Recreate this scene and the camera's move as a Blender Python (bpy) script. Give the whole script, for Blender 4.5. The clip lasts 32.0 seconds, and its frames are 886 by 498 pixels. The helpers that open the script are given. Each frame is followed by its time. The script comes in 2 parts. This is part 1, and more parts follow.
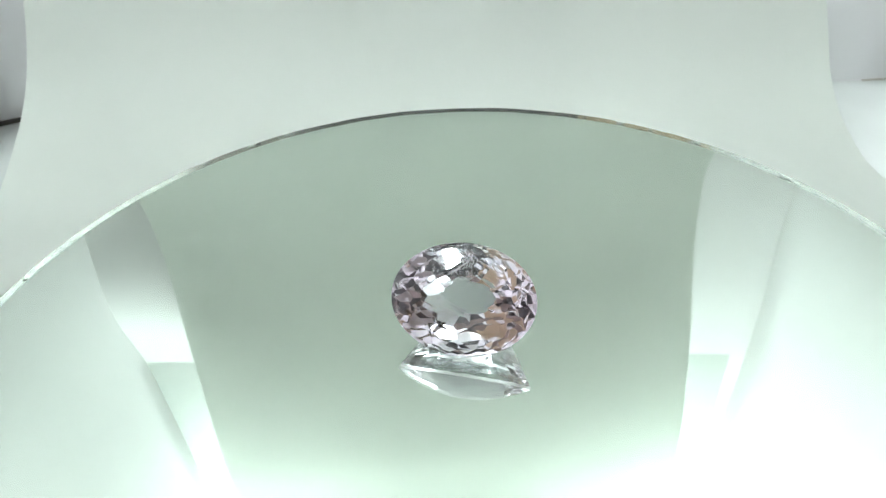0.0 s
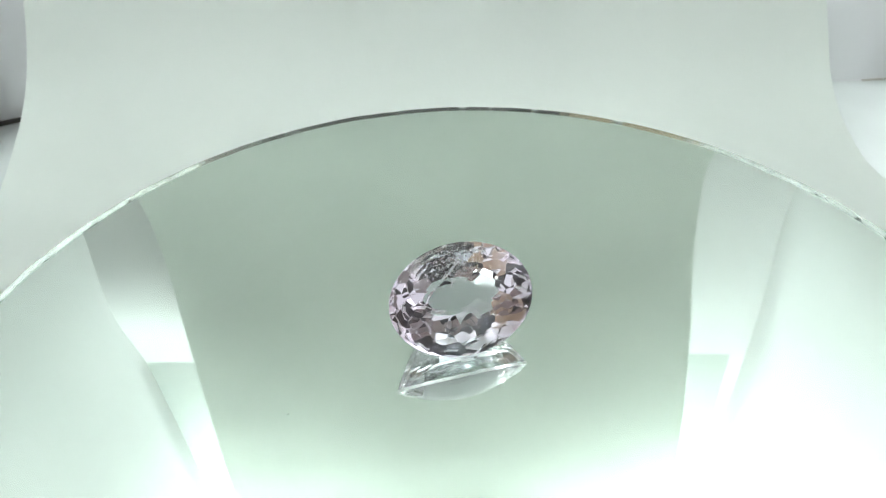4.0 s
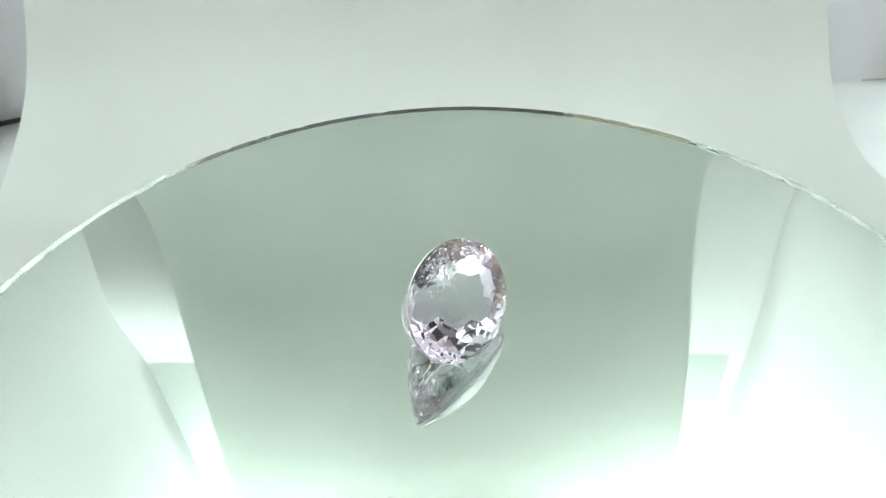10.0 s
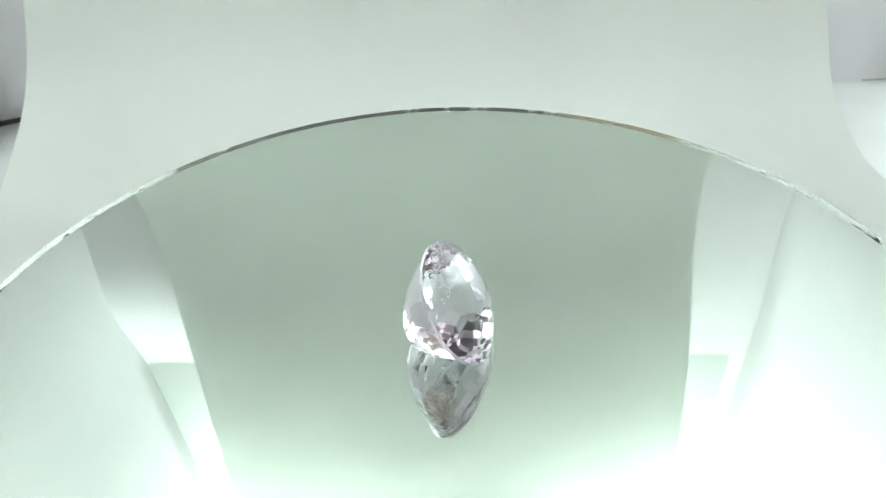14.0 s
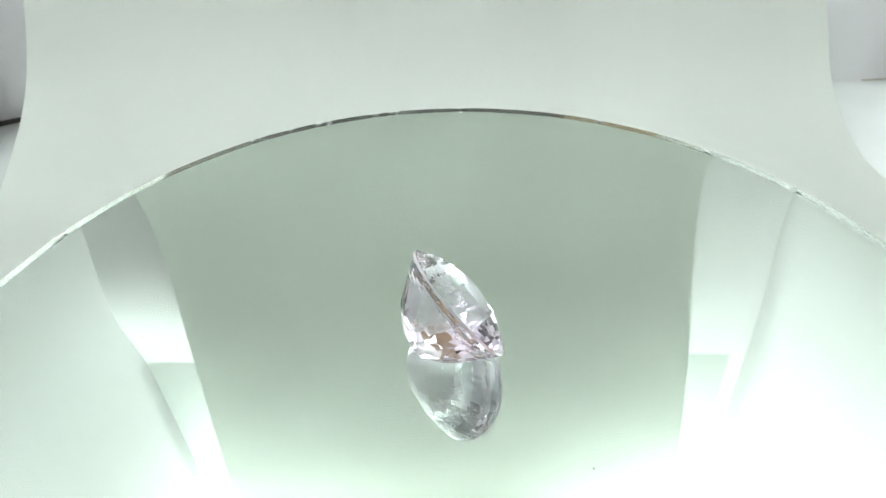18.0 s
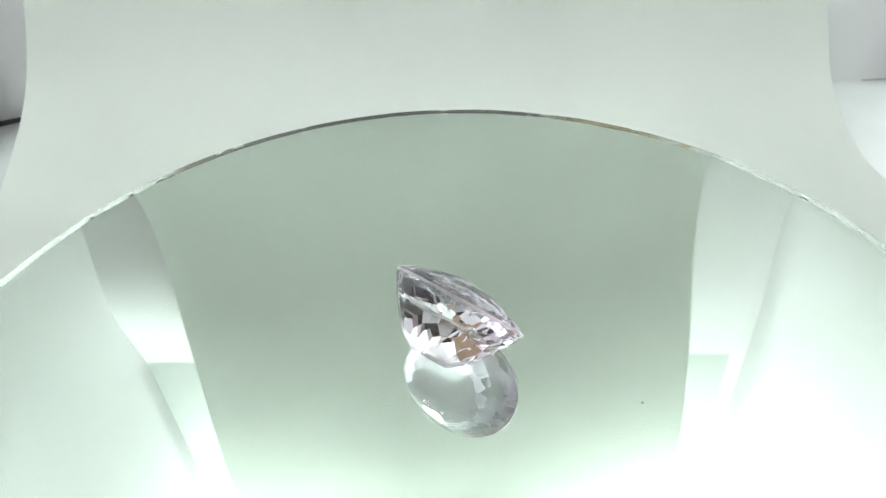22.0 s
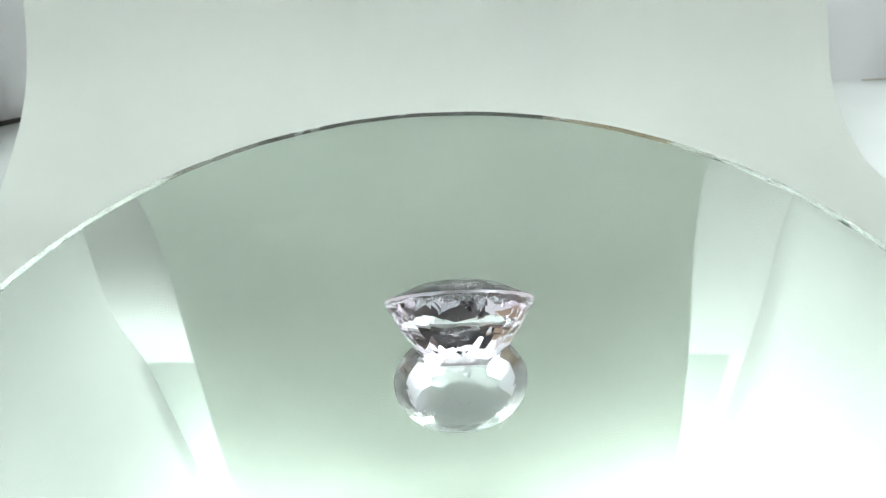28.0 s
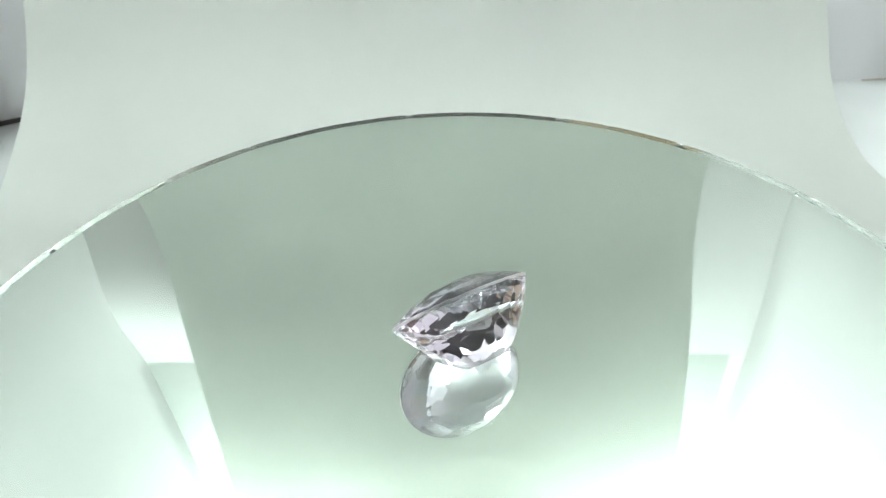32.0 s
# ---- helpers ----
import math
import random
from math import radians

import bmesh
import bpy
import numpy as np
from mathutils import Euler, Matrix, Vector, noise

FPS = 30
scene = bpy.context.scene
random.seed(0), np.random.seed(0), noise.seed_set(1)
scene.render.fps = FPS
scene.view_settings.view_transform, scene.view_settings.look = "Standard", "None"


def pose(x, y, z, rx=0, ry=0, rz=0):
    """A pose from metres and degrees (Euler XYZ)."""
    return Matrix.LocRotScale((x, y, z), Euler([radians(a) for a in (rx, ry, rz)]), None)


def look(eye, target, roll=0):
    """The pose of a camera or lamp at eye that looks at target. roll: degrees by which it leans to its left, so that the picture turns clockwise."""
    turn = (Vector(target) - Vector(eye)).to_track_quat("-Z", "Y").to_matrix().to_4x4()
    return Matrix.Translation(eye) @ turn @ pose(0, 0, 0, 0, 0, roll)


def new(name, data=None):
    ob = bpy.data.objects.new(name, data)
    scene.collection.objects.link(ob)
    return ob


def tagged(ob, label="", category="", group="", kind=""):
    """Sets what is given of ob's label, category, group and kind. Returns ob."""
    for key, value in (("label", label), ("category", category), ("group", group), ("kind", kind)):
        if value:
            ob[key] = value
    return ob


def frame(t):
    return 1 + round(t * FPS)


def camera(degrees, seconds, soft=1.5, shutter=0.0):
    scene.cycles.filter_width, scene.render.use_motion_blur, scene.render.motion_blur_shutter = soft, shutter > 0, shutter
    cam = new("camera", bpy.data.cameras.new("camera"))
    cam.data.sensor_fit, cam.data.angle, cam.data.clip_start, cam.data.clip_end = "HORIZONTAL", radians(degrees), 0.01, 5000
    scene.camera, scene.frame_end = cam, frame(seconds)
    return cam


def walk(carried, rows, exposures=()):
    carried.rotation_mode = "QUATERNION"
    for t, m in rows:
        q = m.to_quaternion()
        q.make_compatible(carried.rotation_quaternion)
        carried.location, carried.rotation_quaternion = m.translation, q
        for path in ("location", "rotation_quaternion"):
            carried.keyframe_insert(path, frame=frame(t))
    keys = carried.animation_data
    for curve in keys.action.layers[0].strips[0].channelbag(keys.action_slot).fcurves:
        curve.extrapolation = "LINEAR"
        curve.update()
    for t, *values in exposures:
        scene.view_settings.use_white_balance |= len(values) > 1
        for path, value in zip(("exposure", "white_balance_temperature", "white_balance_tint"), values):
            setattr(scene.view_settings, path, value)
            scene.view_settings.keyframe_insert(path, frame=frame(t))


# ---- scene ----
# ---- the fixed camera ----
EYE = (0.0, -0.05596, 0.05717)
YAW, PITCH, ROLL = radians(2.043), radians(-37.445), -1.907
AIM = (EYE[0] - math.sin(YAW) * math.cos(PITCH), EYE[1] + math.cos(YAW) * math.cos(PITCH), EYE[2] + math.sin(PITCH))
cam = camera(69.11, 32.0, soft=1.0)
cam.data.dof.use_dof, cam.data.dof.focus_distance, cam.data.dof.aperture_fstop = True, 0.0880, 50.0
walk(cam, [(0.0, look(EYE, AIM, ROLL)), (32.0, look(EYE, AIM, ROLL))], [(0.0, 0.0, 6450, 10), (14.0, 0.0, 6500, 10.5), (20.0, 0.0, 6600, 12), (25.0, 0.0, 6500, 10.5), (32.0, 0.0, 6500, 10.5)])

# ---- numbers of the place ----
TURN = 6.955                      # degrees a second, anticlockwise from above
BOX = pose(0, 0, 0, 0, 0, 5.5)   # the photo box stands slightly askew
FLOOR_Z = -0.036                  # floor of the box under the mirror
X0, X1 = -0.145, 0.168            # side walls
Y0, Y1 = -0.036, 0.143            # open front, back wall
TOP = 0.305                       # underside of the ceiling

# ---- world and light ----
world = bpy.data.worlds.new("room_light")
scene.world = world
world.use_nodes = True
world.node_tree.nodes["Background"].inputs[0].default_value = (0.86, 0.95, 0.92, 1)
world.node_tree.nodes["Background"].inputs[1].default_value = 0.90
LED_STRENGTH = 95.5
scene.cycles.max_bounces = scene.cycles.transmission_bounces = scene.cycles.glossy_bounces = 24


# ---- materials ----
def material(name):
    m = bpy.data.materials.new(name)
    m.use_nodes = True
    nt = m.node_tree
    return m, nt, nt.nodes, nt.links, nt.nodes["Principled BSDF"]


def surface(name, low, high, rough, scale, bump=0.0, bump_scale=400.0, metal=0.0, spec=0.5, distance=0.0002):
    """Two-scale mottled surface with fine relief."""
    m, nt, nodes, links, b = material(name)
    co = nodes.new("ShaderNodeTexCoord")
    n1 = nodes.new("ShaderNodeTexNoise")
    n1.inputs["Scale"].default_value, n1.inputs["Detail"].default_value = scale, 6
    links.new(co.outputs["Object"], n1.inputs["Vector"])
    ramp = nodes.new("ShaderNodeValToRGB")
    ramp.color_ramp.elements[0].position, ramp.color_ramp.elements[1].position = 0.3, 0.7
    ramp.color_ramp.elements[0].color, ramp.color_ramp.elements[1].color = (*low, 1), (*high, 1)
    links.new(n1.outputs[0], ramp.inputs[0])
    links.new(ramp.outputs[0], b.inputs["Base Color"])
    b.inputs["Roughness"].default_value, b.inputs["Metallic"].default_value = rough, metal
    b.inputs["Specular IOR Level"].default_value = spec
    if bump:
        n2 = nodes.new("ShaderNodeTexNoise")
        n2.inputs["Scale"].default_value, n2.inputs["Detail"].default_value = bump_scale, 8
        links.new(co.outputs["Object"], n2.inputs["Vector"])
        bp = nodes.new("ShaderNodeBump")
        bp.inputs["Strength"].default_value, bp.inputs["Distance"].default_value = bump, distance
        links.new(n2.outputs[0], bp.inputs["Height"])
        links.new(bp.outputs[0], b.inputs["Normal"])
    return m


PAPER = surface("backdrop_paper", (0.695, 0.718, 0.684), (0.740, 0.763, 0.727), 0.7, 25, 0.15, 900)
WALL = surface("box_wall_plastic", (0.797, 0.79, 0.805), (0.847, 0.838, 0.852), 0.5, 30, 0.1, 700)
FLOOR = surface("floor_plastic", (0.60, 0.62, 0.612), (0.66, 0.68, 0.67), 0.5, 30, 0.1, 700)
FLAP = surface("flap_plastic", (0.55, 0.575, 0.56), (0.60, 0.62, 0.605), 0.5, 30, 0.1, 700)
SEAM = surface("dark_seam_tape", (0.05, 0.045, 0.04), (0.09, 0.08, 0.07), 0.6, 60)
# flat tan for the shadow line at the foot of the back wall
SHADOW_LINE = surface("tan_shadow_line", (0.36, 0.32, 0.27), (0.46, 0.41, 0.35), 0.7, 60)
ROOM = surface("room_wall_paint", (0.44, 0.43, 0.425), (0.50, 0.49, 0.48), 0.8, 3)
DARK = surface("mauve_paint", (0.44, 0.37, 0.35), (0.50, 0.42, 0.40), 0.7, 5)
TAN = surface("tan_paint", (0.80, 0.62, 0.40), (0.86, 0.68, 0.46), 0.7, 4)
TABLE = surface("table_wood", (0.44, 0.34, 0.27), (0.54, 0.43, 0.35), 0.45, 12)
PLASTIC = surface("turntable_plastic", (0.74, 0.74, 0.73), (0.80, 0.80, 0.79), 0.4, 40)
SHADE = surface("lamp_shade_metal", (0.75, 0.76, 0.76), (0.82, 0.82, 0.82), 0.35, 80, metal=1.0)
PHONE = surface("dark_case_plastic", (0.060, 0.057, 0.061), (0.080, 0.075, 0.081), 0.45, 90)
SCREEN = surface("screen_glass", (0.01, 0.01, 0.012), (0.014, 0.014, 0.016), 0.08, 20)
DUST = surface("dust_speck", (0.16, 0.16, 0.15), (0.32, 0.31, 0.30), 0.9, 300)


def glow(name, colour, strength):
    m, nt, nodes, links, b = material(name)
    b.inputs["Emission Color"].default_value = (*colour, 1)
    b.inputs["Emission Strength"].default_value = strength
    return m


LED = glow("led_diffuser", (0.89, 1.0, 0.978), LED_STRENGTH)


def mirror_material():
    m, nt, nodes, links, b = material("silvered_glass")
    b.inputs["Base Color"].default_value = (0.815, 0.815, 0.79, 1)
    b.inputs["Metallic"].default_value, b.inputs["Roughness"].default_value = 1.0, 0.0
    return m


MIRROR = mirror_material()


def glass(name, colour, rough, ior):
    m, nt, nodes, links, b = material(name)
    b.inputs["Base Color"].default_value = (*colour, 1)
    b.inputs["Transmission Weight"].default_value = 1.0
    b.inputs["Roughness"].default_value, b.inputs["IOR"].default_value = rough, ior
    return m


PLATE = glass("mirror_glass", (0.878, 0.990, 0.930), 0.0, 1.52)


def gem_material():
    """Clear stone, lilac towards both tips."""
    m, nt, nodes, links, b = material("pale_lilac_quartz")
    co = nodes.new("ShaderNodeTexCoord")
    n = nodes.new("ShaderNodeTexNoise")
    n.inputs["Scale"].default_value, n.inputs["Detail"].default_value = 170, 2
    links.new(co.outputs["Object"], n.inputs["Vector"])
    split = nodes.new("ShaderNodeSeparateXYZ")
    links.new(co.outputs["Object"], split.inputs[0])
    along_x = nodes.new("ShaderNodeMath")
    along_x.operation = "ABSOLUTE"
    links.new(split.outputs["X"], along_x.inputs[0])
    zone = nodes.new("ShaderNodeMapRange")
    zone.inputs["From Min"].default_value, zone.inputs["From Max"].default_value = 0.0030, 0.0082
    links.new(along_x.outputs[0], zone.inputs["Value"])
    blend = nodes.new("ShaderNodeMath")
    blend.operation, blend.inputs[1].default_value = "MULTIPLY_ADD", 0.35
    links.new(n.outputs[0], blend.inputs[0])
    links.new(zone.outputs[0], blend.inputs[2])
    ramp = nodes.new("ShaderNodeValToRGB")
    r = ramp.color_ramp
    r.elements[0].position, r.elements[0].color = 0.15, (0.915, 0.875, 0.965, 1)
    r.elements[1].position, r.elements[1].color = 1.0, (0.89, 0.755, 0.915, 1)
    links.new(blend.outputs[0], ramp.inputs[0])
    links.new(ramp.outputs[0], b.inputs["Base Color"])
    b.inputs["Transmission Weight"].default_value, b.inputs["Roughness"].default_value, b.inputs["IOR"].default_value = 1.0, 0.0, 1.55
    return m


GEM = gem_material()


GIRDLE_FROST = glass("frosted_girdle", (0.88, 0.78, 0.86), 0.30, 1.55)
CHIP = surface("chipped_glass", (0.80, 0.86, 0.83), (0.95, 0.97, 0.96), 0.25, 900)
CLEFT = surface("white_inclusion", (0.85, 0.85, 0.85), (0.95, 0.95, 0.95), 0.5, 900)


# ---- mesh helpers ----
def finish(bm, name, mat, parent=None, label="", smooth=False):
    me = bpy.data.meshes.new(name)
    bm.normal_update()
    bm.to_mesh(me)
    bm.free()
    me.materials.append(mat)
    for p in me.polygons:
        p.use_smooth = smooth
    ob = new(name, me)
    ob.parent = parent
    if label:
        ob["label"] = label
    return ob


def part(name, bm, mat, parent, label="", smooth=False):
    return finish(bm, name, mat, parent, label, smooth)


def slab(x0, x1, y0, y1, z0, z1, bevel=0.0):
    bm = bmesh.new()
    bmesh.ops.create_cube(bm, size=1)
    for v in bm.verts:
        v.co = Vector(((x0 + x1) / 2 + v.co.x * (x1 - x0), (y0 + y1) / 2 + v.co.y * (y1 - y0), (z0 + z1) / 2 + v.co.z * (z1 - z0)))
    if bevel:
        bmesh.ops.bevel(bm, geom=bm.edges[:], offset=bevel, segments=2, affect="EDGES", profile=0.5)
    return bm


# ---- the photo box ----
T = 0.004


def setting(name, bm, mat, label, category, m=BOX, smooth=False):
    ob = finish(bm, name, mat, smooth=smooth)
    ob.matrix_basis = m
    return tagged(ob, label, category, kind="structure")


CREASE = 0.065                    # the side walls fold along an upright crease


def back_y(x):
    return 0.1458 - 0.020 * (x + 0.128)


def along(table, z, reach=0.004):
    """Smoothed value of a (height, value) table."""
    zs, xs = zip(*table)
    return float(sum(np.interp(z + d * reach, zs, xs) for d in (-2, -1, 0, 1, 2)) / 5)


# how the side walls bow: height and place across the box
BOW_LEFT = [(-0.04, -0.1430), (0.06, -0.1190), (0.103, -0.1190), (0.130, -0.1172), (0.162, -0.1156), (0.195, -0.1140), (0.31, -0.1125)]
BOW_RIGHT = [(-0.04, 0.1665), (0.07, 0.1410), (0.133, 0.1450), (0.160, 0.1465), (0.200, 0.1460), (0.31, 0.1430)]


def lean_left(z):
    return along(BOW_LEFT, z, 0.012)


def lean_right(z):
    return along(BOW_RIGHT, z, 0.012)


def box_wall(name, corners, thick, mat, label, category="wall"):
    """An upright or leaning panel: its four inner corners, thickened outwards."""
    bm = bmesh.new()
    inner = [bm.verts.new(c) for c in corners]
    outer = [bm.verts.new(Vector(c) + Vector(thick)) for c in corners]
    bm.faces.new(inner), bm.faces.new(outer[::-1])
    for i in range(4):
        j = (i + 1) % 4
        bm.faces.new((inner[j], inner[i], outer[i], outer[j]))
    bmesh.ops.recalc_face_normals(bm, faces=bm.faces)
    return setting(name, bm, mat, label, category)


def back_panel(name, lo, off_lo, hi, off_hi, thick, mat, label, category, left, right):
    """A panel across the back; heights and offsets are given for its left and its right end."""
    columns = (left, -0.09, -0.06, -0.03, right)
    bm = bmesh.new()
    sheets = []
    for k in (0.0, thick):
        low, high = [], []
        for x in columns:
            u = (x - columns[0]) / (columns[-1] - columns[0])
            w = min(1.0, max(0.0, (x + 0.09) / 0.06))
            for row, zs, offs in ((low, lo, off_lo), (high, hi, off_hi)):
                row.append(bm.verts.new((x, back_y(x) + offs[0] * (1 - w) + offs[1] * w + k, zs[0] * (1 - u) + zs[1] * u)))
        sheets.append((low, high))
        for i in range(4):
            bm.faces.new((low[i], low[i + 1], high[i + 1], high[i]))
    (a, b), (c, d) = sheets
    for i in range(4):
        bm.faces.new((a[i], a[i + 1], c[i + 1], c[i])), bm.faces.new((b[i], b[i + 1], d[i + 1], d[i]))
    for i in (0, 4):
        bm.faces.new((a[i], b[i], d[i], c[i]))
    bmesh.ops.recalc_face_normals(bm, faces=bm.faces)
    return setting(name, bm, mat, label, category)


BULGE = [(-0.0363, 0.005, 0.005), (0.0, 0.0040, 0.0045), (0.045, -0.0027, 0.004), (0.072, -0.0098, 0.003), (0.090, -0.0151, 0.0025), (0.101, -0.0165, 0.002),
         (0.112, -0.0155, 0.0015), (0.133, -0.0105, 0.001), (0.200, -0.0090, 0.0005), (0.270, 0.0, 0.0), (0.305, 0.0, 0.0)]


def build_back_wall():
    """The back wall bulges forward near its left end: z, offset at the left, offset at the right."""
    columns = (X0, -0.115, -0.09, -0.06, -0.03, 0.05, X1)
    heights = [BULGE[0][0] + (BULGE[-1][0] - BULGE[0][0]) * i / 60 for i in range(61)]
    zs, left, right = zip(*BULGE)
    bm = bmesh.new()
    sheets = []
    for k in (0.0, T):
        rows = []
        for z in heights:
            u, v = (sum(np.interp(z + d * 0.008, zs, side) for d in (-1, 0, 1)) / 3 for side in (left, right))
            row = []
            for x in columns:
                w = min(1.0, max(0.0, (x + 0.09) / 0.06))
                row.append(bm.verts.new((x, back_y(x) + u * (1 - w) + v * w + k, z)))
            rows.append(row)
        sheets.append(rows)
        for r, q in zip(rows, rows[1:]):
            for i in range(len(columns) - 1):
                bm.faces.new((r[i], r[i + 1], q[i + 1], q[i])).smooth = True
    a, b = sheets
    for e in (0, -1):
        for i in range(len(columns) - 1):
            bm.faces.new((a[e][i], a[e][i + 1], b[e][i + 1], b[e][i]))
        for i in range(len(heights) - 1):
            bm.faces.new((a[i][e], a[i + 1][e], b[i + 1][e], b[i][e]))
    bmesh.ops.recalc_face_normals(bm, faces=bm.faces)
    for e in bm.edges:
        e.smooth = len(e.link_faces) == 2 and e.calc_face_angle(0) < 1.0
    setting("wall_back", bm, WALL, "white plastic back wall of the photo box, bulging slightly", "wall", smooth=True)


def build_box():
    z0, z1 = FLOOR_Z - 0.0003, TOP
    setting("floor", slab(X0 - 0.02, X1 + 0.02, -0.060, Y1 + 0.01, FLOOR_Z - T, FLOOR_Z), FLOOR, "white plastic floor of the photo box", "floor")
    build_back_wall()
    for name, lean, t, out in (("wall_left", lean_left, -T, -0.006), ("wall_right", lean_right, T, 0.006)):
        heights, depths = [z0 + (z1 - z0) * i / 40 for i in range(41)], ((Y0, out), (CREASE, 0.0), (0.15, 0.0))
        bm = bmesh.new()
        sheets = [[[bm.verts.new((lean(z) + o + k, y, z)) for y, o in depths] for z in heights] for k in (0.0, t)]
        for g in sheets:
            for a, b in zip(g, g[1:]):
                for i in range(2):
                    bm.faces.new((a[i], a[i + 1], b[i + 1], b[i]))
        g, h = sheets
        for i in range(2):
            bm.faces.new((g[0][i], g[0][i + 1], h[0][i + 1], h[0][i])), bm.faces.new((g[-1][i], g[-1][i + 1], h[-1][i + 1], h[-1][i]))
        for i in range(len(heights) - 1):
            bm.faces.new((g[i][0], g[i + 1][0], h[i + 1][0], h[i][0])), bm.faces.new((g[i][2], g[i + 1][2], h[i + 1][2], h[i][2]))
        bmesh.ops.recalc_face_normals(bm, faces=bm.faces)
        for e in bm.edges:
            e.smooth = len(e.link_faces) == 2 and e.calc_face_angle(0) < 0.6
        setting(name, bm, WALL, "white plastic side wall of the photo box with an upright crease", "wall", smooth=True)
    setting("ceiling", slab(X0 + 0.005, X1 - 0.01, Y0, Y1 + 0.01, TOP, TOP + T), WALL, "white plastic top of the photo box", "ceiling")
    back_panel("trim", (0.132, 0.166), (-0.0108, 0.0006), (z1 - 0.001, z1 - 0.001), (-0.014, -0.010), 0.0001, FLAP, "greyish white flap folded down over the back wall", "flap", X0 + 0.002, 0.1385)
    a, b = X0 + 0.004, X0 + 0.020
    box_wall("trim_joint", [(a, back_y(a) + 0.0005, FLOOR_Z + 0.0002), (b, back_y(b) + 0.0005, FLOOR_Z + 0.0030), (b, back_y(b) + 0.0005, FLOOR_Z + 0.0044), (a, back_y(a) + 0.0005, FLOOR_Z + 0.0018)],
             (0, 0.0008, 0), SEAM, "dark open joint along the floor", "joint")
    a, b = X1 - 0.014, X1 - 0.001
    # added strip: its colour stands in for soft shade where wall meets floor
    box_wall("trim_shadow_thin", [(a, back_y(a) + 0.004, FLOOR_Z + 0.0002), (b, back_y(b) + 0.004, FLOOR_Z + 0.0002), (b, back_y(b) + 0.004, FLOOR_Z + 0.0006), (a, back_y(a) + 0.004, FLOOR_Z + 0.0003)],
             (0, 0.0008, 0), SHADOW_LINE, "thin tan strip painted as the shadow line where wall meets floor", "joint")


build_box()

# the paper's edges: height and place across the box
EDGE_LEFT = [(-0.036, -0.1240), (-0.030, -0.1020), (-0.020, -0.0965), (0.0, -0.0945), (0.03, -0.0925), (0.06, -0.0910), (0.11, -0.0935), (0.20, -0.0945), (0.27, -0.0945)]
EDGE_RIGHT = [(-0.036, 0.1320), (-0.030, 0.1100), (-0.020, 0.1035), (-0.008, 0.1060), (0.005, 0.1075), (0.025, 0.1020), (0.050, 0.0945), (0.080, 0.0985), (0.133, 0.1065), (0.225, 0.1150), (0.27, 0.1170)]
# profile of the hanging paper from the front of the floor to its top: y, z
PROFILE = [(-0.054, -0.0353), (-0.03, -0.0353), (0.0, -0.0353), (0.030, -0.0353), (0.047, -0.0342), (0.060, -0.0285), (0.075, -0.0210), (0.088, -0.0135), (0.0985, -0.0055),
           (0.1060, 0.004), (0.1125, 0.016), (0.1180, 0.030), (0.1240, 0.050), (0.1275, 0.070), (0.1285, 0.090), (0.1275, 0.112), (0.1255, 0.135), (0.123, 0.160), (0.121, 0.185), (0.120, 0.210), (0.120, 0.299)]


def build_paper():
    pts = [Vector((0, y, z)) for y, z in PROFILE]
    smooth = []
    for i in range(len(pts) - 1):
        a, b, c, d = pts[max(i - 1, 0)], pts[i], pts[i + 1], pts[min(i + 2, len(pts) - 1)]
        for k in range(14):
            t = k / 14
            smooth.append(0.5 * ((2 * b) + (c - a) * t + (2 * a - 5 * b + 4 * c - d) * t * t + (3 * b - a - 3 * c + d) * t ** 3))
    smooth.append(pts[-1])
    bm = bmesh.new()
    rows = []
    for p in smooth:
        row, x0, x1 = [], along(EDGE_LEFT, p.z), along(EDGE_RIGHT, p.z)
        for j in range(13):
            x = x0 + (x1 - x0) * j / 12
            crease = 0.069 - 0.019 * j / 12
            row.append(bm.verts.new((x, p.y - 0.008 * max(0.0, p.z - crease) - 0.00035 * math.exp(-((p.z - crease) / 0.0016) ** 2), p.z - 0.025 * (x - 0.005) * max(0.0, min(1.0, (p.z + 0.035) / 0.02, (0.06 - p.z) / 0.04)))))
        rows.append(row)
    for r, s in zip(rows, rows[1:]):
        for j in range(12):
            bm.faces.new((r[j], r[j + 1], s[j + 1], s[j]))
    bmesh.ops.solidify(bm, geom=bm.faces[:], thickness=0.0003)
    for e in bm.edges:
        e.smooth = len(e.link_faces) == 2 and e.calc_face_angle(0) < 1.0
    ob = finish(bm, "backdrop_paper", PAPER, smooth=True)
    ob.matrix_basis = BOX
    tagged(ob, "white paper backdrop sweeping from the back wall over the floor", "backdrop", kind="structure")


build_paper()


def led_strip(x, y0, y1):
    root = new("led_strip")
    root.matrix_basis = BOX @ pose(x, 0, TOP)
    part("housing", slab(-0.014, 0.014, y0 - 0.003, y1 + 0.003, -0.004, -0.0004, 0.0008), SHADE, root, "thin aluminium housing")
    part("diffuser", slab(-0.012, 0.012, y0, y1, -0.014, -0.0042, 0.0015), LED, root, "glowing white diffuser bar")
    tagged(root, "slim white LED bar under the top of the photo box", "lamp", group="led bars of the photo box")


led_strip(-0.099, 0.016, 0.098)
led_strip(0.113, 0.028, 0.089)


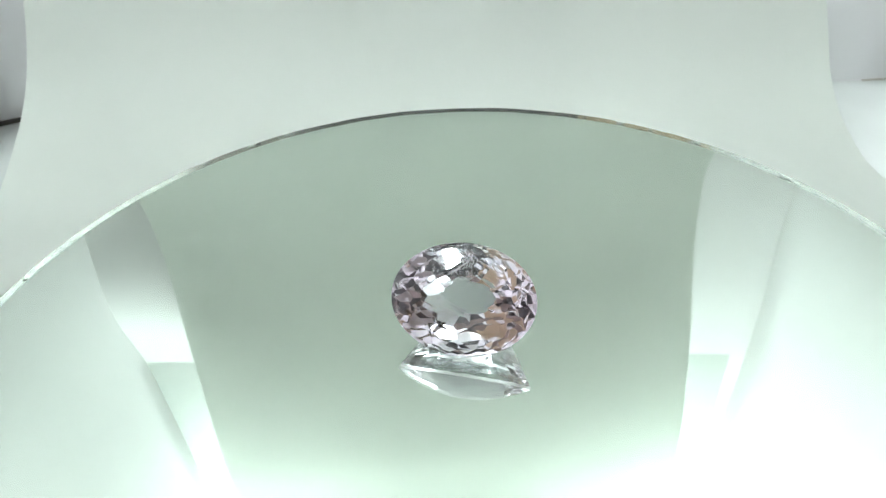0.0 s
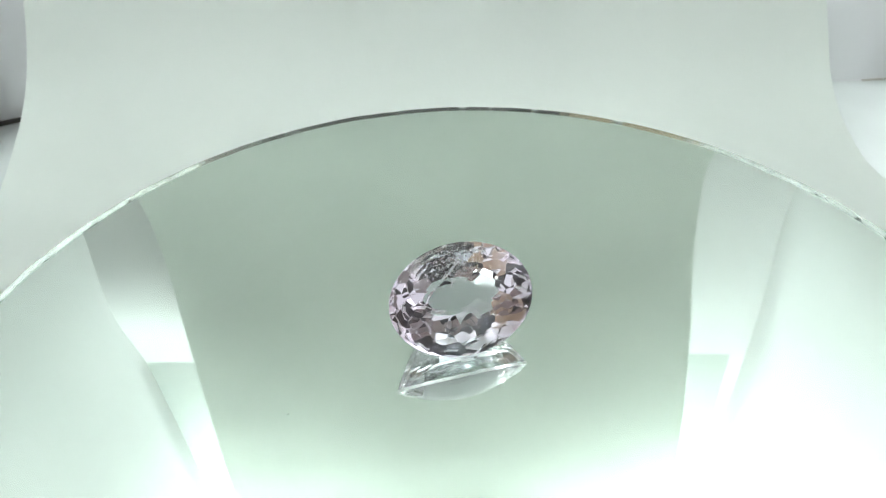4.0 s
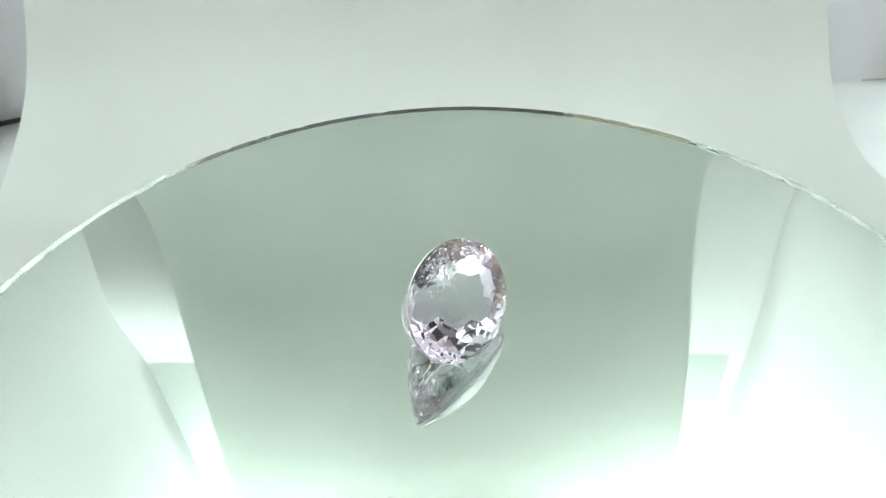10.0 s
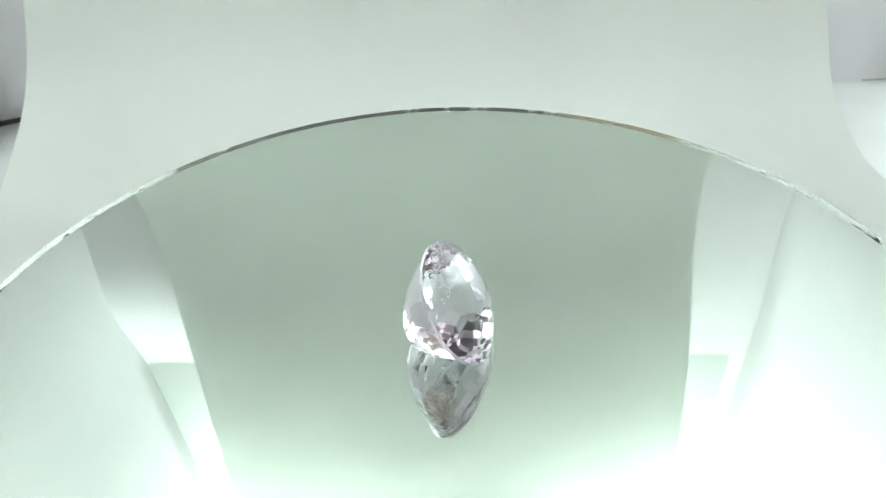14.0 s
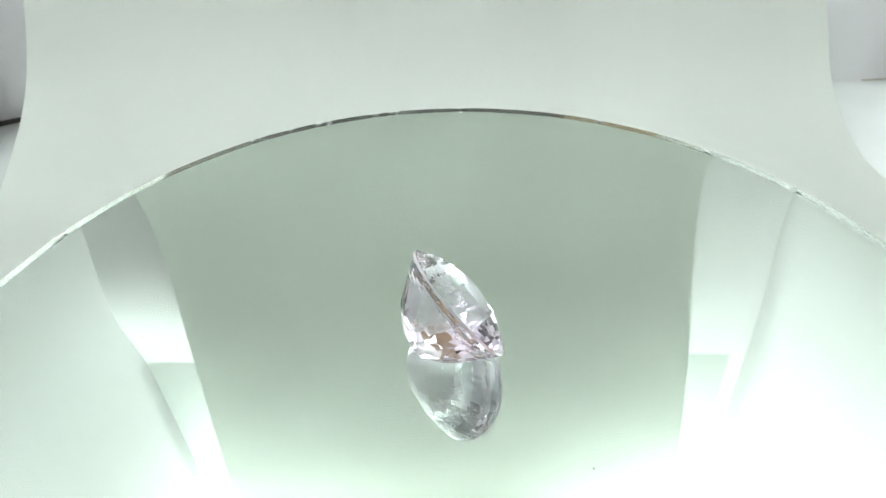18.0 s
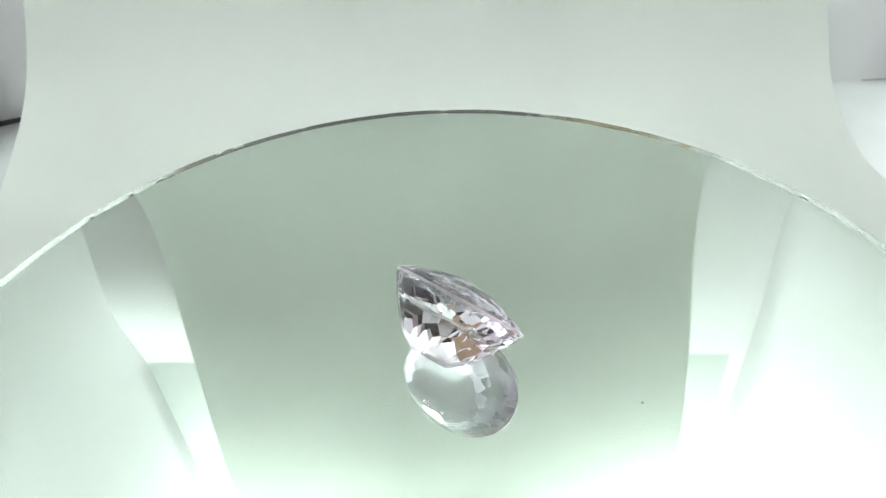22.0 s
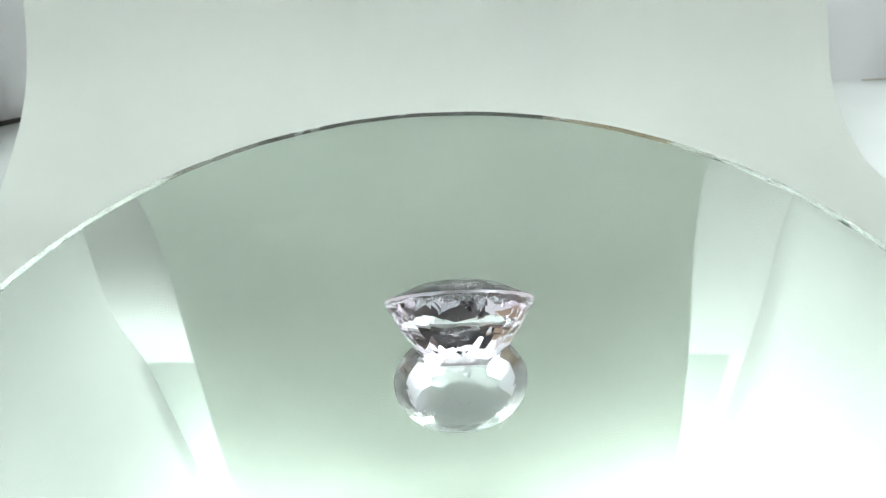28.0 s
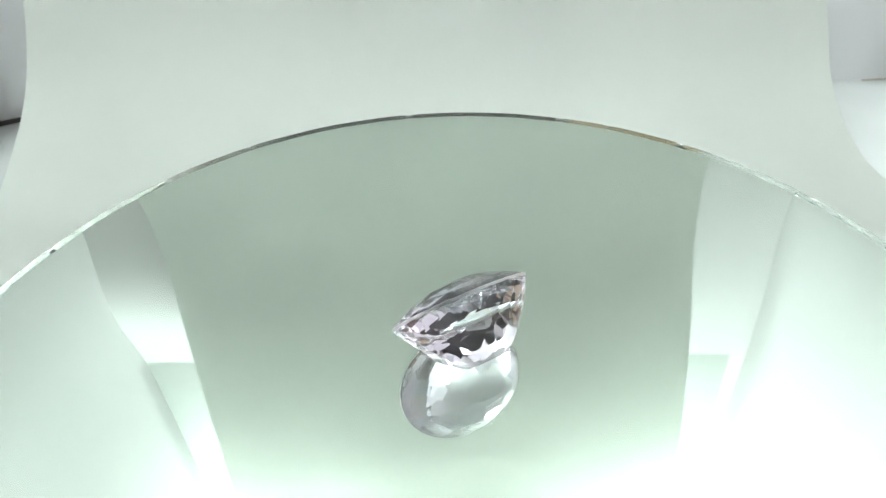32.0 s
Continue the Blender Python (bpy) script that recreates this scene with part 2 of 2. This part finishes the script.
# table and room round the box
def build_table():
    root = new("table")
    root.matrix_basis = pose(0, -0.05, 0)
    top = FLOOR_Z - T - 0.0003
    part("tabletop", slab(-0.60, 0.60, -0.40, 0.40, top - 0.03, top, 0.003), TABLE, root)
    for x in (-0.55, 0.55):
        for y in (-0.35, 0.35):
            part("leg", slab(x - 0.025, x + 0.025, y - 0.025, y + 0.025, -0.76, top - 0.0302, 0.002), TABLE, root)
    tagged(root, "pale wooden table under the photo box", "table")


build_table()
# unseen walls, added and coloured for what the gem and rim reflect
for name, size, mat, text in (("ground", (-3, 3, -3, 3, -0.80, -0.76), ROOM, "plain grey floor of the room"),
                              ("wall_south", (-0.8, 1.2, -1.55, -1.50, -0.76, 0.95), DARK, "added dull mauve wall, unseen, for the darker reflections in the gem"),
                              ("wall_west", (-0.85, -0.80, -1.55, 1.5, -0.76, 0.95), TAN, "added tan wall, unseen, for the tan reflections in gem and rim"),
                              ("wall_east", (1.2, 1.25, -1.55, 1.5, -0.76, 0.95), ROOM, "added plain grey wall, unseen, closing the surroundings")):
    setting(name, slab(*size), mat, text, "floor" if name == "ground" else "wall", pose(0, 0, 0))


def build_phone():
    """The filming phone: its lens lies at the eye, so it darkens what faces the open front of the box."""
    root = new("smartphone")
    root.matrix_basis = look(EYE, AIM, ROLL)
    part("case", slab(-0.042, 0.092, -0.020, 0.032, 0.0030, 0.0115, 0.0028), PHONE, root, "dark grey rounded case")
    part("screen", slab(-0.038, 0.088, -0.016, 0.028, 0.01152, 0.0118, 0.0001), SCREEN, root, "dark glossy screen")
    bm = bmesh.new()
    bmesh.ops.create_cone(bm, cap_ends=False, segments=48, radius1=0.0075, radius2=0.0068, depth=0.0016)
    bmesh.ops.translate(bm, verts=bm.verts, vec=(0, 0, 0.0022))
    part("lens_ring", bm, PHONE, root, "raised dark lens ring")
    tagged(root, "dark grey smartphone leaning on its stand before the photo box", "phone")
    stand = new("phone_stand")
    stand.matrix_basis = pose(0.03, -0.082, FLOOR_Z - T - 0.0003)
    part("base", slab(-0.045, 0.045, -0.075, 0.018, 0.0, 0.006, 0.001), PHONE, stand)
    part("upright", slab(-0.012, 0.012, -0.010, -0.002, 0.0062, 0.082, 0.001), PHONE, stand)
    bm = slab(-0.030, 0.030, -0.004, 0.0, 0.0, 0.045, 0.0008)
    bm.transform(pose(0, -0.0015, 0.0823, -37.4))
    part("rest", bm, PHONE, stand)
    tagged(stand, "dark grey plastic phone stand on the table", "stand")


build_phone()

# ---- turntable and mirror ----
R, DISC_X, DISC_Y, THICK = 0.0648, 0.00115, 0.00088, 0.0013     # glass plate, silvered underneath


def build_turntable():
    bm = bmesh.new()
    bmesh.ops.create_cone(bm, cap_ends=True, segments=96, radius1=0.046, radius2=0.045, depth=0.0338)
    bmesh.ops.translate(bm, verts=bm.verts, vec=(0, 0, -THICK - 0.00025 - 0.0169))
    ob = finish(bm, "turntable_base", PLASTIC)
    tagged(ob, "round white plastic turntable base under the mirror", "turntable")


build_turntable()


def rim_radius(deg, level):
    """The hand-cut rim: slow waves, fine ripples and a few shell-shaped nicks along its upper edge."""
    a = radians(deg)
    wave = noise.noise((9 * math.cos(a), 9 * math.sin(a), 2.0)) * 0.00016 + noise.noise((60 * math.cos(a), 60 * math.sin(a), level * 1.3)) * 0.000024
    nick = 0.0
    for at, wide, deep in NICKS:
        d = abs((deg - at + 180) % 360 - 180) / wide
        if d < 1:
            nick = max(nick, deep * math.sqrt(1 - d * d))
    return R + wave - nick * (1.0, 0.9, 0.25, 0.0)[level]


def build_plate():
    """Clear glass with a cut edge; its underside is closed by the silvering."""
    n = 900
    bm = bmesh.new()
    loops = []
    for level, (inset, z) in enumerate(((0.00009, 0.0), (0.0, -0.00009), (0.0, -0.00045), (0.0, -THICK))):
        loop = []
        for i in range(n):
            a = 2 * math.pi * i / n
            r = rim_radius(360 * i / n, level) - inset
            loop.append(bm.verts.new((r * math.cos(a) + DISC_X, r * math.sin(a) + DISC_Y, z)))
        loops.append(loop)
    bm.faces.new(loops[0])
    for a, b in zip(loops, loops[1:]):
        for i in range(n):
            bm.faces.new((a[i], b[i], b[(i + 1) % n], a[(i + 1) % n]))
    bm.normal_update()
    return bm


NICK_RNG = random.Random(21)
NICKS = [(308.7, 0.40, 0.0003), (11.1, 0.35, 0.0003), (4.2, 0.3, 0.00028)] + [(NICK_RNG.uniform(0, 360), NICK_RNG.uniform(0.2, 0.8), NICK_RNG.uniform(0.0001, 0.0003)) for _ in range(36)]
SPECKS = [(-0.02184, -0.00448, 0.00014), (0.01576, -0.0500, 0.00014), (0.0247, -0.0171, 0.00008)]


def build_mirror():
    root = new("round_mirror")
    part("glass_plate", build_plate(), PLATE, root, "clear glass with a chipped cut edge")
    bm = bmesh.new()
    rims = [[bm.verts.new((rim_radius(0.4 * i, 3) * math.cos(radians(0.4 * i)) + DISC_X, rim_radius(0.4 * i, 3) * math.sin(radians(0.4 * i)) + DISC_Y, z)) for i in range(900)] for z in (-THICK - 0.000002, -THICK - 0.0002)]
    bm.faces.new(rims[0]), bm.faces.new(rims[1][::-1])
    for i in range(900):
        bm.faces.new((rims[0][i], rims[1][i], rims[1][(i + 1) % 900], rims[0][(i + 1) % 900]))
    part("silvering", bm, MIRROR, root, "silvered reflecting back of the glass")
    rng = random.Random(3)
    for deg, wide, deep in NICKS:
        bm = bmesh.new()
        bmesh.ops.create_icosphere(bm, subdivisions=1, radius=1.0)
        size = deep * 0.55
        for v in bm.verts:
            v.co = Vector((v.co.x * size * 0.6, v.co.y * size * rng.uniform(0.8, 1.6), v.co.z * size * 0.6)) * rng.uniform(0.7, 1.2)
        bm.transform(Matrix.Translation((DISC_X, DISC_Y, 0)) @ pose(0, 0, 0, 0, 0, deg) @ Matrix.Translation((R - deep * 1.1, 0, -0.0001)))
        part("edge_chip", bm, CHIP, root, "bright chipped flake of glass")
    scatter = [(rng.uniform(-0.05, 0.05), rng.uniform(-0.05, 0.05), rng.uniform(0.00002, 0.00005)) for _ in range(24)]
    for x, y, size in SPECKS:
        bm = bmesh.new()
        bmesh.ops.create_icosphere(bm, subdivisions=1, radius=size)
        for v in bm.verts:
            v.co = Vector((v.co.x * 1.3 * rng.uniform(0.7, 1.2) + x, v.co.y * rng.uniform(0.8, 1.2) + y, v.co.z * 0.15 - THICK + size * 0.16))
        part("silvering_spot", bm, DUST, root, "tiny dark blemish on the silvering")
    for x, y, size in scatter:
        bm = bmesh.new()
        bmesh.ops.create_icosphere(bm, subdivisions=1, radius=size)
        for v in bm.verts:
            v.co = Vector((v.co.x * 1.3, v.co.y, v.co.z * 0.5 + size * 0.4)) * rng.uniform(0.7, 1.2) + Vector((x, y, 0.0))
        part("dust_speck", bm, DUST, root, "tiny dark dust speck")
    tagged(root, "round frameless mirror with a chipped edge on the turntable", "mirror")
    return root


mirror = build_mirror()

# ---- the gem ----
GA, GB, GH, KEEL = 0.00873, 0.0067, 0.0076, 0.0010     # half length, half width, pavilion depth
GIRDLE, CROWN = 0.00035, 0.0024
TILT, SPIN = 52.1, 1.9
GEM_X, GEM_Y, GEM_TURN = 0.0002, 0.00038, -2.05


def gem_planes():
    planes = []
    rng = random.Random(12)

    def uneven(n, amount):
        """Hand-cut facets are a little off their true angle."""
        return (n + Vector((rng.gauss(0, amount), rng.gauss(0, amount), 0))).normalized()

    def pav(s, f):
        return Vector(((KEEL + (GA - KEEL) * s) * math.cos(f), GB * s * math.sin(f), -GH * (1 - s ** 1.85)))

    def tangent(fn, s, f, down):
        e = 1e-4
        n = (fn(s + e, f) - fn(s - e, f)).cross(fn(s, f + e) - fn(s, f - e)).normalized()
        if (n.z > 0) == down:
            n = -n
        planes.append((fn(s, f), uneven(n, 0.026)))

    for s, n, off in ((0.95, 24, 0.0), (0.80, 24, 0.5), (0.57, 12, 0.25), (0.33, 12, 0.75)):
        for i in range(n):
            tangent(pav, s, 2 * math.pi * (i + off) / n - radians(SPIN), True)

    planes.append((Vector((0, 0, -GH * 0.96)), Vector((0, 0, -1))))

    def dome(x, y):
        return GIRDLE + CROWN * (1 - (x / GA) ** 2 - (y / GB) ** 2)

    step = 0.0025
    for i in range(-8, 9):
        for j in range(-8, 9):
            x, y = (i + j) * step * 0.7071, (i - j) * step * 0.6
            if (x / GA) ** 2 + (y / GB) ** 2 < 0.86:
                planes.append((Vector((x, y, dome(x, y))), uneven(Vector((2 * CROWN * x / GA ** 2, 2 * CROWN * y / GB ** 2, 1)).normalized(), 0.026)))
    for i in range(28):
        f = 2 * math.pi * (i + 0.5) / 28
        x, y = 0.96 * GA * math.cos(f), 0.96 * GB * math.sin(f)
        planes.append((Vector((x, y, dome(x, y))), Vector((2.5 * CROWN * x / GA ** 2, 2.5 * CROWN * y / GB ** 2, 1)).normalized()))
    for i in range(64):
        f = 2 * math.pi * i / 64
        planes.append((Vector((GA * math.cos(f), GB * math.sin(f), 0)), Vector((math.cos(f) / GA, math.sin(f) / GB, 0)).normalized()))
    return planes


def cut_stone(planes):
    bm = bmesh.new()
    bmesh.ops.create_cube(bm, size=0.05)
    for co, no in planes:
        r = bmesh.ops.bisect_plane(bm, geom=bm.verts[:] + bm.edges[:] + bm.faces[:], plane_co=co, plane_no=no, clear_outer=True, dist=1e-7)
        edges = [g for g in r["geom_cut"] if isinstance(g, bmesh.types.BMEdge)]
        if len(edges) > 2:
            bmesh.ops.contextual_create(bm, geom=edges)
    bmesh.ops.remove_doubles(bm, verts=bm.verts, dist=2e-6)
    bmesh.ops.recalc_face_normals(bm, faces=bm.faces)
    return bm


def build_gem():
    root = new("faceted_gem")
    bm = cut_stone(gem_planes())
    bm.normal_update()
    for f in bm.faces:
        f.material_index = 1 if abs(f.normal.z) < 0.03 else 0
    bm.transform(pose(0, 0, 0, 0, 0, GEM_TURN) @ pose(0, 0, 0, TILT) @ pose(0, 0, 0, 0, 0, SPIN))
    low = min(v.co.z for v in bm.verts)
    bm.transform(Matrix.Translation((GEM_X, GEM_Y, -low)))
    part("stone", bm, GEM, root).data.materials.append(GIRDLE_FROST)
    turn = Matrix.Translation((GEM_X, GEM_Y, -low)) @ pose(0, 0, 0, 0, 0, GEM_TURN) @ pose(0, 0, 0, TILT) @ pose(0, 0, 0, 0, 0, SPIN)
    rng = random.Random(7)
    bm = bmesh.new()
    for _ in range(420):
        c = Vector((-0.0004 + rng.gauss(0, 0.0014), 0.0040 + rng.gauss(0, 0.0011), 0.0))
        c.z = min(0.0006 + rng.gauss(0, 0.00035), GIRDLE + CROWN * (1 - (c.x / GA) ** 2 - (c.y / GB) ** 2) - 0.0004)
        if (c.x / GA) ** 2 + (c.y / GB) ** 2 > 0.8:
            continue
        u = Vector((rng.gauss(0, 1), rng.gauss(0, 1), rng.gauss(0, 0.3))).normalized() * rng.uniform(0.00005, 0.00020)
        v = u.orthogonal() * 0.35
        w = u.cross(v).normalized() * 0.00002
        vs = [bm.verts.new(c + p) for p in (u, v, -u, -v, w, -w)]
        for a, b in ((0, 1), (1, 2), (2, 3), (3, 0)):
            bm.faces.new((vs[a], vs[b], vs[4])), bm.faces.new((vs[b], vs[a], vs[5]))
    bm.transform(turn)
    part("silk_inclusion", bm, CLEFT, root, "cluster of tiny whitish inclusions")
    bm = bmesh.new()
    bmesh.ops.create_cone(bm, cap_ends=True, segments=6, radius1=0.00005, radius2=0.00009, depth=0.0030)
    way = Vector((0.0039, 0.0030, -0.0003))
    bm.transform(turn @ Matrix.Translation((-0.0008, 0.0034, 0.0006)) @ way.to_track_quat("Z", "Y").to_matrix().to_4x4())
    part("needle_inclusion", bm, CLEFT, root, "long fine needle inclusion")
    tagged(root, "pale lilac oval faceted gemstone leaning on the mirror", "gemstone")
    return root


gem = build_gem()


# ---- what moves ----
START = -1.45 * TURN
AXIS = (-0.0001, 0.0005)           # where the turntable's axle stands


def motions():
    rows = [(t, pose(AXIS[0], AXIS[1], 0, 0, 0, START + TURN * t)) for t in range(0, 33)]
    walk(mirror, rows)
    walk(gem, rows)


motions()
